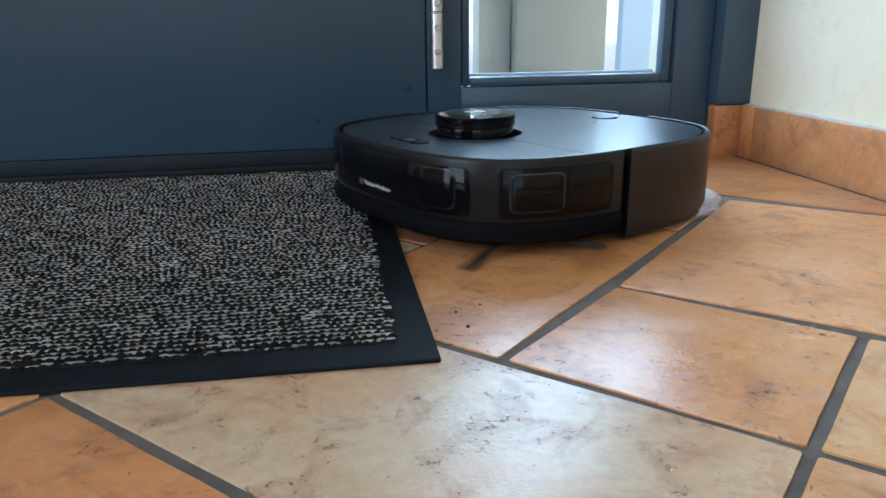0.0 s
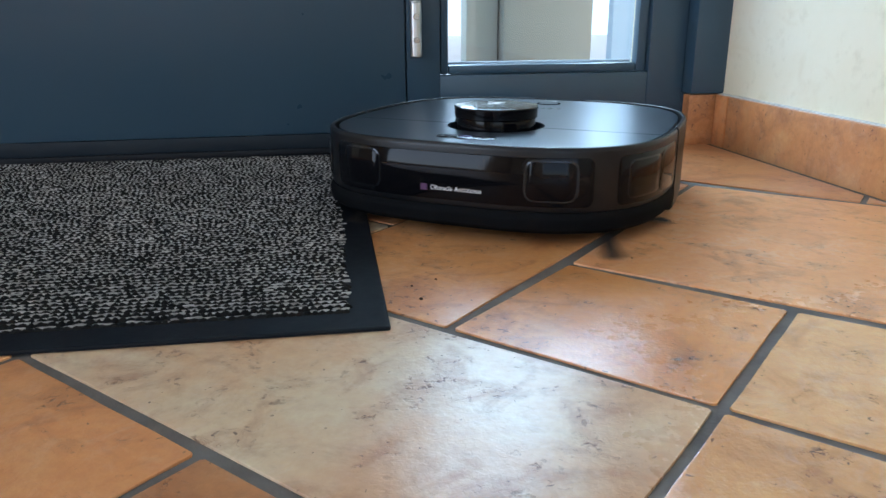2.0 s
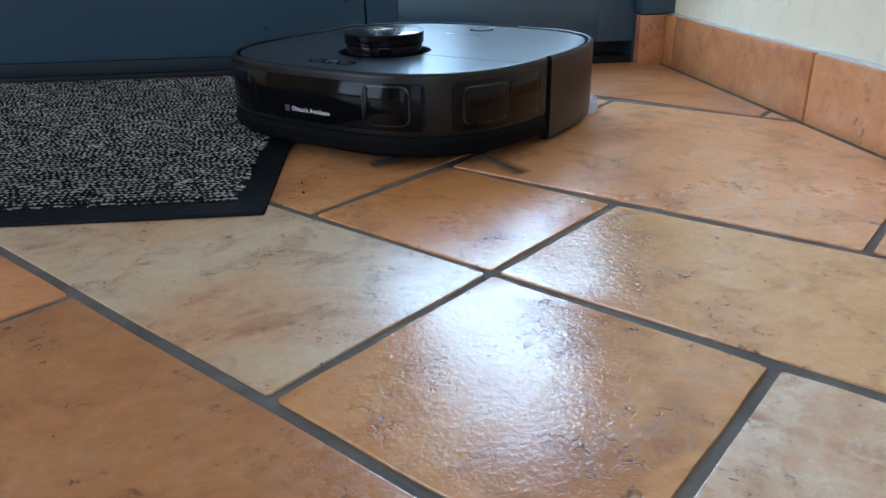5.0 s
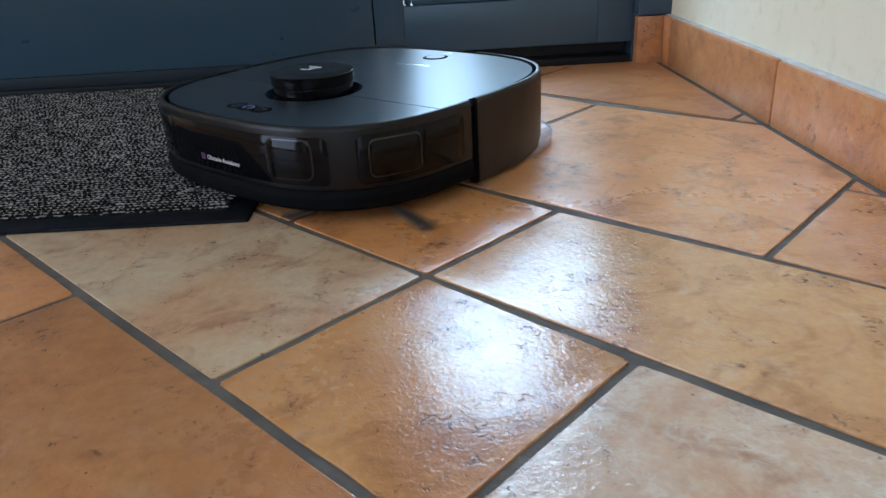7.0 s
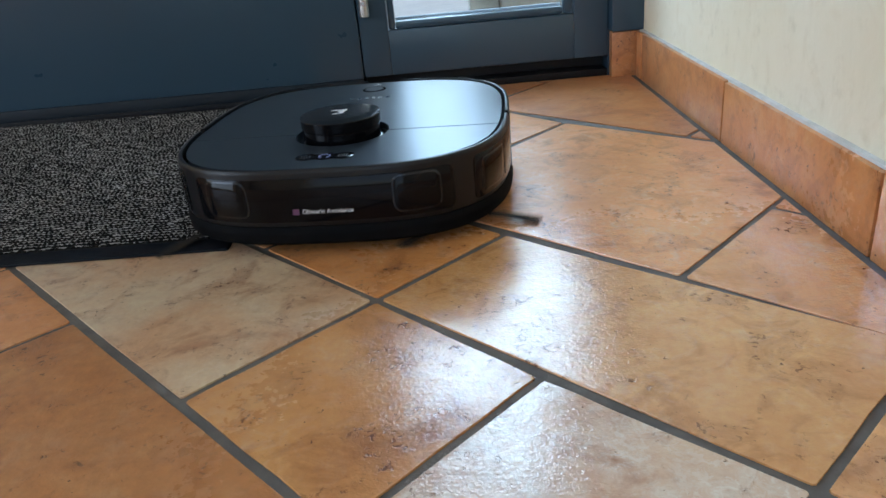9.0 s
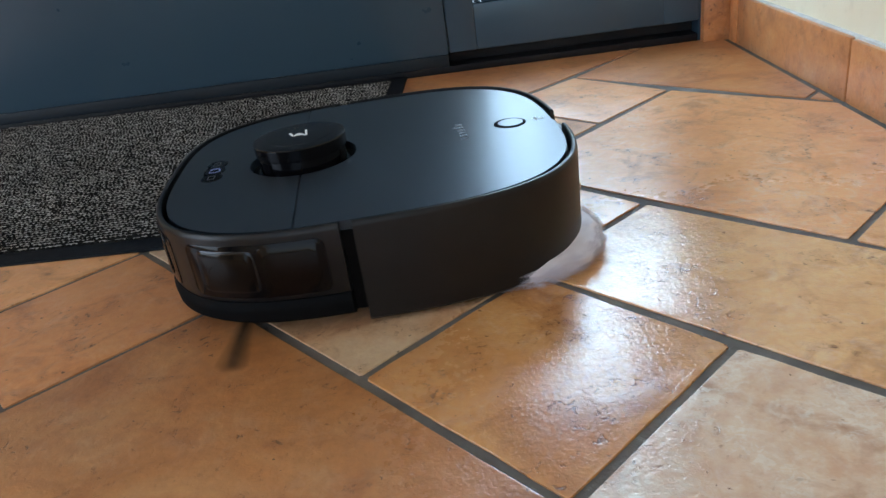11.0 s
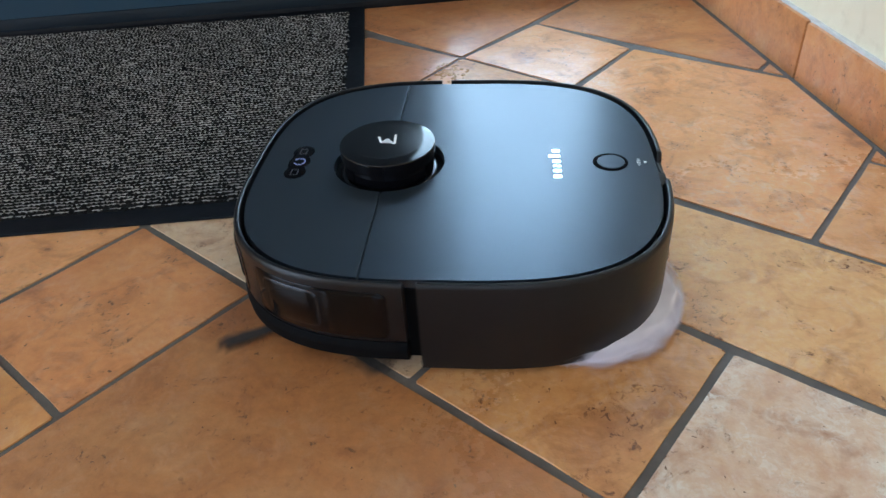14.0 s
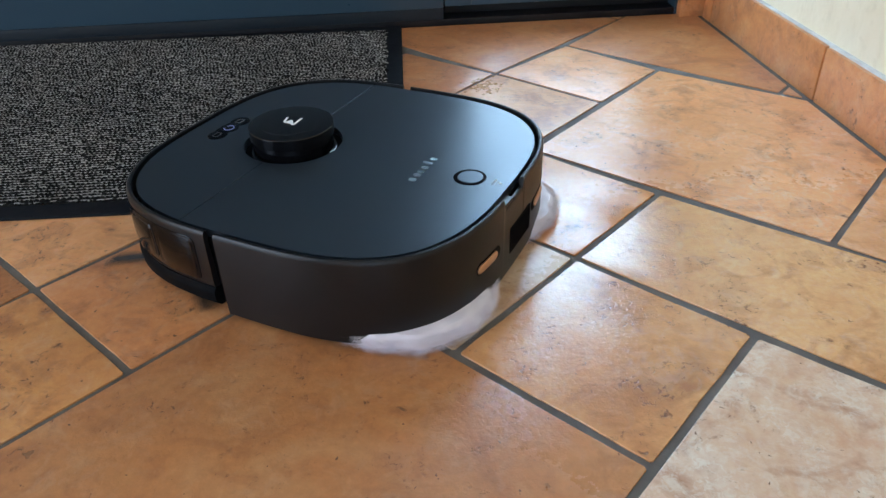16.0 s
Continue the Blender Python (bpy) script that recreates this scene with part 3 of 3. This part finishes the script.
    for y, w, deep in ((0.0235, 0.0072, 0.0080), (0.0145, 0.0066, 0.0080), (0.0066, 0.0046, 0.0080), (-0.0010, 0.0072, 0.0080), (-0.0102, 0.0060, 0.0115), (-0.0190, 0.0072, 0.0080)):
        part("maker_mark", prism(rounded_rect(-0.0705 + (deep - 0.008) / 2, y, deep * 0.86, w * 0.74, 0.0016), 0.0825, 0.0830), FOIL, rear, "silvery printed mark, drawn as plain bars")
    lettering("open_print", "OPEN", 0.0042, PRINT, rear, pose(-0.1385, 0, 0.0830, 0, 0, -90))
    part("open_arrow", prism([(-0.1455, 0.0), (-0.1425, 0.0022), (-0.1425, -0.0022)], 0.0825, 0.0831), PRINT, rear)

    # front panel, sensor windows and their frames
    front = part("front_panel", wrap_panel(-0.124, 0.124, 0.0350, 0.0762, 0.0006, 0.006), GLOSS, bumper, "gloss black sensor panel")
    for sign in (1, -1):
        def span(a, b):
            return (a, b) if sign > 0 else (-b, -a)
        part("eye_rim", wrap_panel(*span(0.0665, 0.1115), 0.0390, 0.0745, 0.0012, 0.008), RIM, bumper, "raised dark grey rim of a sensor window")
        part("eye_pane", wrap_panel(*span(0.0680, 0.1100), 0.0405, 0.0730, 0.0015, 0.007), GLOSS, bumper, "dark sensor window")
        part("side_window", wrap_panel(*span(0.1470, 0.2560), 0.0345, 0.0765, 0.0006, 0.006), GLOSS, bumper, "dark side sensor window")
        part("side_rim", wrap_panel(*span(0.1575, 0.2060), 0.0390, 0.0725, 0.0010, 0.006), RIM, bumper)
        part("side_pane", wrap_panel(*span(0.1590, 0.2045), 0.0405, 0.0710, 0.0013, 0.005), SMOKED, bumper)
        part("side_glass", wrap_panel(*span(0.2085, 0.2535), 0.0375, 0.0745, 0.0009, 0.004), SMOKED, bumper)
        # rear charging contacts
        part("contact_seat", wrap_panel(*((0.5075, 0.5465) if sign > 0 else (-0.5465, -0.5075)), 0.0360, 0.0487, 0.0004, 0.006), SKIRT, shell)
        part("contact", wrap_panel(*((0.5110, 0.5430) if sign > 0 else (-0.5430, -0.5110)), 0.0382, 0.0465, 0.0014, 0.0041), COPPER, shell, "copper charging contact")
    part("lens", lathe([(0.0040, 0.0), (0.0040, 0.0006), (0.0030, 0.0010)], 0, 0, 24), PURPLE, bumper, "small violet lens").matrix_local = pose(0.1790, -0.0985, 0.060, 0, 90, -24)
    x_front = CX + HALF_X + 0.0009
    lettering("panel_print", "Obstacle Avoidance", 0.0058, PRINT, bumper, pose(x_front, 0.0070, 0.0450, 90, 0, 90), "white print on the front panel")
    part("panel_sign", box(x_front - 0.0004, x_front + 0.0001, -0.0255, -0.0195, 0.0423, 0.0478), PURPLE, bumper, "small purple printed square")

    # rear port and latch
    x_back = CX - HALF_X
    part("port", box(x_back - 0.0008, x_back + 0.006, -0.0330, 0.0165, 0.0240, 0.0500, 0.001), SKIRT, shell, "dark rectangular suction port")
    # no hole is cut: a thin black sheet paints the port's dark inside
    part("port_shade", prism(rounded_rect(0, 0, 0.0465, 0.0235, 0.002), -0.0005, 0.0003), HOLE_SHADE, shell, "flat black panel painting the shade inside the port").matrix_local = pose(x_back - 0.0006, -0.00825, 0.037, 90, 0, -90)
    part("latch_tab", box(x_back + 0.001, x_back + 0.0085, 0.0085, 0.0275, 0.0735, 0.0780, 0.001), SHELL, shell, "small latch tab in the rim's notch")

    # beneath: mops, wheels, caster, brushes
    rng = random.Random(5)
    pads = []
    for y in (0.080, -0.080):
        pad = part("mop_pad", mop_pad(rng), FLEECE, robot, "shaggy off-white spinning mop pad")
        pad.matrix_local = pose(-0.0905, y, 0)
        pads.append(pad)
    for y in (0.115, -0.115):
        bm = lathe([(0.028, -0.010), (0.032, -0.008), (0.032, 0.008), (0.028, 0.010)], 0, 0, 36)
        part("wheel", bm, SKIRT, robot, "black rubber drive wheel").matrix_local = pose(0.01, y, 0.032, 90, 0, 0)
    part("caster", lathe([(0.009, -0.007), (0.011, -0.005), (0.011, 0.005), (0.009, 0.007)], 0, 0, 24), SKIRT, robot).matrix_local = pose(0.135, 0, 0.011, 90, 0, 0)
    brushes = []
    for y in (0.118, -0.118):
        hub = part("side_brush", lathe([(0.010, 0.006), (0.011, 0.008), (0.011, 0.012), (0.006, 0.0135)], 0, 0, 24), SKIRT, robot, "spinning three-armed side brush")
        hub.matrix_local = pose(0.120, y, 0)
        for a in (0, 120, 240):
            part("bristles", brush_arm(a), BRISTLE, hub)
        brushes.append(hub)
    return robot, brushes, pads


ROBOT, BRUSHES, PADS = build_robot()


# ---------------------------------------------------------------- doormat
def build_mat():
    width, depth, rim = 0.90, 0.605, 0.0255
    mat_ = tagged(new("doormat"), "grey and black ribbed doormat with a black rubber border", "doormat")
    bm = prism(rounded_rect(-width / 2, depth / 2, width, depth, 0.002, 2), 0.0004, 0.0030, 0.0012)
    part("rubber_base", bm, RUBBER, mat_, "black rubber base and border", 15)
    # rows of short sagging loops of grey yarn, with low black tufts between the rows
    rng = np.random.default_rng(3)
    verts, faces, dark = [], [], []

    def loop(x, y, length, thick, z0, z1, sag, shade):
        """A short stitch: a bent bar from z0 to z1 that dips at both ends."""
        n, steps, tilt = len(verts), 4, rng.normal(0.0003, 0.0002)
        for i in range(steps + 1):
            u = 2 * i / steps - 1
            cx, cy = x + u * length / 2, y - sag * (1 - u * u) + tilt * u
            dip, b = (z1 - z0) * 0.7 * u * u, thick * (1 - 0.35 * u * u)
            verts.extend(((cx, cy - b, z0 - dip), (cx, cy - b * 0.6, z1 - dip), (cx, cy + b * 0.6, z1 - dip), (cx, cy + b, z0 - dip)))
        for i in range(steps):
            a, c = n + i * 4, n + i * 4 + 4
            faces.extend(((a, c, c + 1, a + 1), (a + 1, c + 1, c + 2, a + 2), (a + 2, c + 2, c + 3, a + 3)))
        faces.extend(((n + 3, n + 2, n + 1, n), (n + steps * 4, n + steps * 4 + 1, n + steps * 4 + 2, n + steps * 4 + 3)))
        dark.extend([shade] * (steps * 3 + 2))

    y, row = rim + 0.0022, 0
    while y < depth - rim - 0.005:
        # a black ridge, then two thin grey strands behind its crest
        x = -width + rim + rng.uniform(0, 0.004)
        while x < -rim - 0.003:
            length = rng.uniform(0.004, 0.007)
            low = 0.0012 if row == 0 else 0.0
            loop(x + length / 2, y + rng.normal(0, 0.0002), length * 1.15, 0.0019, 0.0026, 0.0060 - low + rng.normal(0, 0.0002), 0.0002, 1)
            x += length
        x = -width + rim + rng.uniform(0, 0.005)
        while x < -rim - 0.003:
            length = rng.uniform(0.0042, 0.0072)
            wave = 0.0005 * math.sin(x * 190 + row * 2.1) + rng.normal(0, 0.0003)
            if not (row == 0 and (x + 5) % 0.0185 < 0.0065):
                sag = rng.uniform(0.0005, 0.0014)
                for back in (0.0018, 0.0030):
                    if rng.random() > 0.10:
                        crest = 0.0048 + rng.normal(0, 0.0003) - (0.0008 if row == 0 else 0.0)
                        loop(x + length / 2 + rng.normal(0, 0.0008), y + back + wave + rng.normal(0, 0.0002), length * rng.uniform(0.8, 1.25), 0.00062 * rng.uniform(0.7, 1.3), crest, crest + 0.0008, sag, 0)
            x += length
        y += 0.0064
        row += 1
    me = bpy.data.meshes.new("carpet_face")
    me.from_pydata(verts, [], faces)
    me.materials.append(PILE_LIGHT)
    me.materials.append(PILE_DARK)
    me.polygons.foreach_set("material_index", dark)
    me.shade_smooth()
    pile = new("carpet_face", me)
    pile.parent = mat_
    tagged(pile, "short looped grey and black pile", kind="stuff")
    mat_.matrix_world = pose(0.1035, 0.427, 0.0, 0, 0, -1.9)
    return mat_


build_mat()


# ---------------------------------------------------------------- crumbs
def build_crumbs():
    rng = random.Random(9)
    for x, y, r in ((0.1275, 0.5015, 0.0009), (0.130, 0.475, 0.0013), (0.147, 0.512, 0.0007), (0.31, 0.53, 0.0007)):
        bm = bmesh.new()
        bmesh.ops.create_icosphere(bm, subdivisions=1, radius=r, matrix=pose(x, y, r * 0.6))
        for v in bm.verts:
            v.co += Vector((rng.uniform(-1, 1), rng.uniform(-1, 1), rng.uniform(-0.4, 0.4))) * r * 0.3
        tagged(part("crumb", bm, DIRT), "tiny dark crumb lying on the tiles", "crumb", "crumbs on the floor")


build_crumbs()


def build_drops():
    """A small wet patch left by the mops."""
    rng = random.Random(21)
    bm = bmesh.new()
    for i in range(120):
        w, d, r = rng.uniform(0, 6.28), abs(rng.gauss(0, 0.013)), rng.uniform(0.0009, 0.0028)
        m = pose(0.228 + d * math.cos(w), 0.740 + d * math.sin(w) * 1.25, 0.0001, 0, 0, rng.uniform(0, 180)) @ Matrix.Diagonal((r * rng.uniform(0.8, 1.6), r, r * 0.40, 1))
        bmesh.ops.create_icosphere(bm, subdivisions=2, radius=1.0, matrix=m)
    tagged(part("water_drops", bm, WATER), "scatter of small clear water drops on a tile", "water", kind="stuff")


build_drops()

# ---------------------------------------------------------------- skirting tiles
def build_skirting():
    base = tagged(new("baseboard"), "terracotta skirting tiles along the walls", "baseboard", kind="structure")
    rng = random.Random(2)

    def piece(bm, tone):
        ob = part("tile", bm, SKIRTING, base)
        ob.color = (*tone, 0.12)

    tones = ((0.66, 0.262, 0.086), (0.56, 0.232, 0.082), (0.63, 0.255, 0.086))
    y, n = 1.0065, 0
    first = [0.9720, 0.6225, 0.30]
    while y > SOUTH:
        y0 = first[n] if n < 3 else y - 0.33
        piece(box(0.6485, EAST + 0.001, max(y0, SOUTH) + 0.0018, y - 0.0018, -0.001, 0.0715 + rng.uniform(-0.0006, 0.0006), 0.0014), tones[n % 3])
        y, n = y0, n + 1
    part("joint_filler", box(0.6540, EAST + 0.001, SOUTH, 1.0075, 0.010, 0.0738, 0.0008), CAULK, base, "pale filler line on top of the tiles")
    # the short return below the door frame
    piece(box(0.6095, EAST + 0.001, 1.0085, 1.0275, -0.001, 0.0720, 0.0014), tones[1])
    x = WEST
    while x < -0.88:
        piece(box(x + 0.002, min(x + 0.33, -0.87), 1.036, 1.049, 0.004, 0.0715, 0.0014), tones[n % 3])
        x, n = x + 0.33, n + 1
    y = SOUTH
    while y < 1.0:
        piece(box(WEST, WEST + 0.011, y + 0.002, min(y + 0.33, 1.03), 0.004, 0.0715, 0.0014), tones[n % 3])
        y, n = y + 0.33, n + 1


build_skirting()

# ---------------------------------------------------------------- floor tiles
U0, V0, STEP, SLANT = 0.2535, 0.3010, 0.172, radians(-46)
# door-side BROWN and raised right-hand tones carry the floor's uneven light in colour
CREAM, OCHRE, ORANGE, RUST, PALE, BROWN = (0.65, 0.51, 0.34), (0.78, 0.415, 0.158), (0.70, 0.310, 0.104), (0.79, 0.360, 0.145), (0.70, 0.54, 0.43), (0.49, 0.200, 0.070)
WEAR = {PALE: 1.0, RUST: 0.36, CREAM: 0.25, BROWN: 0.12}
LAID = [(-2, -1, 2, 1, CREAM), (0, -1, 1, 1, ORANGE), (-1, 0, 1, 1, ORANGE), (0, 0, 2, 1, OCHRE), (-1, 1, 2, 2, RUST), (1, 1, 2, 1, RUST),
        (-2, 0, 1, 2, ORANGE), (-2, 2, 1, 1, RUST), (-2, 3, 2, 2, BROWN), (-4, 2, 2, 2, BROWN), (-3, 1, 1, 1, BROWN), (-3, -2, 1, 1, OCHRE),
        (-2, -2, 1, 1, ORANGE), (-1, -3, 2, 2, BROWN), (-2, -4, 1, 2, ORANGE), (1, -2, 1, 2, PALE), (2, 0, 1, 1, OCHRE), (2, -1, 1, 1, ORANGE), (-3, -1, 1, 2, CREAM)]


# where the hand-set corners stray from the even grid, in metres along it
CORNERS = {(0, 1): (0.003, 0.159), (1, 0): (0.170, -0.002), (1, -1): (0.170, -0.173), (1, 1): (0.174, 0.171), (-1, 3): (-0.169, 0.490), (-2, 2): (-0.349, 0.334),
           (-1, 2): (-0.170, 0.334), (-2, 3): (-0.337, 0.502), (-1, 1): (-0.163, 0.160), (-1, 0): (-0.168, 0.002), (0, 0): (0.0, 0.001), (0, -1): (-0.003, -0.171),
           (-1, -1): (-0.180, -0.172), (-2, -1): (-0.350, -0.170), (-1, -2): (-0.183, -0.347), (-2, -2): (-0.351, -0.345), (2, 0): (0.340, 0.003),
           (0, 3): (0.001, 0.507), (-2, 1): (-0.343, 0.165), (-3, 2): (-0.52, 0.323), (-2, 4): (-0.338, 0.672), (2, 1): (0.345, 0.178),
           (-1, -3): (-0.187, -0.520), (-1, -4): (-0.190, -0.692), (-2, -4): (-0.354, -0.690), (1, -2): (0.170, -0.345)}


def corner(i, j):
    return CORNERS.get((i, j), (i * STEP, j * STEP))


def build_tiles():
    rng = random.Random(11)
    taken = {(u + i, v + j) for u, v, w, h, c in LAID for i in range(w) for j in range(h)}
    plan = list(LAID)
    for u in range(-20, 22):
        for v in range(-26, 18):
            if (u, v) in taken:
                continue
            for w, h in rng.choice((((2, 2), (2, 1), (1, 1)), ((1, 2), (1, 1)), ((2, 1), (1, 1)))):
                cells = {(u + i, v + j) for i in range(w) for j in range(h)}
                if not cells & taken:
                    break
            taken |= cells
            tone = rng.choice((OCHRE, ORANGE, RUST, BROWN, PALE))
            plan.append((u, v, w, h, BROWN if v - u > 2 else tone))
    cu, su = math.cos(SLANT), math.sin(SLANT)
    gap = 0.0031
    for u, v, w, h, tone in plan:
        ring = []
        square = [corner(u, v), corner(u + w, v), corner(u + w, v + h), corner(u, v + h)]
        for n in range(4):
            (ax, ay), (bx, by), (px, py), (qx, qy) = square[n], square[(n + 1) % 4], square[n - 1], square[(n + 2) % 4]
            length = math.hypot(bx - ax, by - ay)
            ex, ey = (bx - ax) / length, (by - ay) / length
            # inward by half a joint; edges wander a little, corners are slightly blunt
            for d in (gap + 0.0016, length * 0.22, length * 0.45, length * 0.66, length * 0.85, length - gap - 0.0016):
                wob = gap + (rng.uniform(-0.0006, 0.0006) if gap * 2 < d < length - gap * 2 else 0.0)
                ring.append((ax + ex * d - ey * wob, ay + ey * d + ex * wob))
        poly = [(U0 + x * cu - y * su, V0 + x * su + y * cu) for x, y in ring]
        for side in ((1, 0, 0.6415), (-1, 0, -WEST), (0, 1, 1.0270), (0, -1, -SOUTH)):
            poly = clip(poly, *side) if len(poly) > 2 else []
        if len(poly) < 3:
            continue
        area_ = abs(sum(ax * by - bx * ay for (ax, ay), (bx, by) in zip(poly, poly[1:] + poly[:1]))) / 2
        if area_ < 2e-5:
            continue
        bm = bmesh.new()
        mx, my = sum(p[0] for p in poly) / len(poly), sum(p[1] for p in poly) / len(poly)
        rings = []
        for inset, z in ((0.0, -0.006), (0.0, -0.0006), (0.0003, -0.0001), (0.0009, 0.0)):
            r = []
            for x, y in poly:
                n = math.hypot(x - mx, y - my)
                r.append(bm.verts.new((x - (x - mx) / n * inset, y - (y - my) / n * inset, z)))
            rings.append(r)
        for lo, hi in zip(rings, rings[1:]):
            for i in range(len(poly)):
                k = (i + 1) % len(poly)
                bm.faces.new((lo[i], lo[k], hi[k], hi[i]))
        bm.faces.new(rings[-1])
        ob = part("tile", bm, TILE, FLOOR, "", 10)
        ob.color = (*(c * rng.uniform(0.92, 1.06) for c in tone), WEAR.get(tone, 0.2))


build_tiles()


# ---------------------------------------------------------------- what moves
ROBOT_ROWS = [
    (0.0, 0.2691, 0.798, -155.8), (0.5, 0.3103, 0.8172, -153.0), (1.0, 0.3083, 0.8117, -134.3), (1.5, 0.3042, 0.8053, -116.7), (2.0, 0.2829, 0.7694, -124.2),
    (2.5, 0.2679, 0.7522, -131.0), (3.0, 0.2464, 0.7265, -136.7), (3.5, 0.224, 0.7071, -143.9), (4.0, 0.248, 0.7222, -143.5), (4.5, 0.2631, 0.735, -131.4),
    (7.0, 0.2042, 0.6125, -131.8), (7.5, 0.2324, 0.6417, -129.9), (8.0, 0.2301, 0.6344, -106.3), (8.5, 0.2279, 0.6312, -91.1), (9.0, 0.2265, 0.5843, -96.7),
    (9.5, 0.2088, 0.518, -112.5), (10.0, 0.1749, 0.4599, -129.8), (11.2, 0.140, 0.42, -182.0), (12.5, 0.1388, 0.4036, -219.2), (13.0, 0.1748, 0.3746, -219.3),
    (13.5, 0.2046, 0.3496, -212.8), (14.0, 0.2028, 0.35, -191.4), (14.5, 0.2025, 0.3554, -175.2), (15.0, 0.1336, 0.3585, -189.1), (15.5, 0.0605, 0.3758, -204.7), (16.0, 0.0586, 0.3773, -210.8)]


def motions():
    walk(ROBOT, [(t, pose(x, y, 0.0, 0, 0, h)) for t, x, y, h in ROBOT_ROWS])
    for brush, y, turn in zip(BRUSHES, (0.118, -0.118), (-78, 78)):
        walk(brush, [(i / 10, pose(0.120, y, 0, 0, 0, 20 + turn * i)) for i in range(161)])

    for pad, y, turn in zip(PADS, (0.080, -0.080), (47, -47)):
        walk(pad, [(i / 10, pose(-0.0905, y, 0, 0, 0, turn * i)) for i in range(161)])


motions()
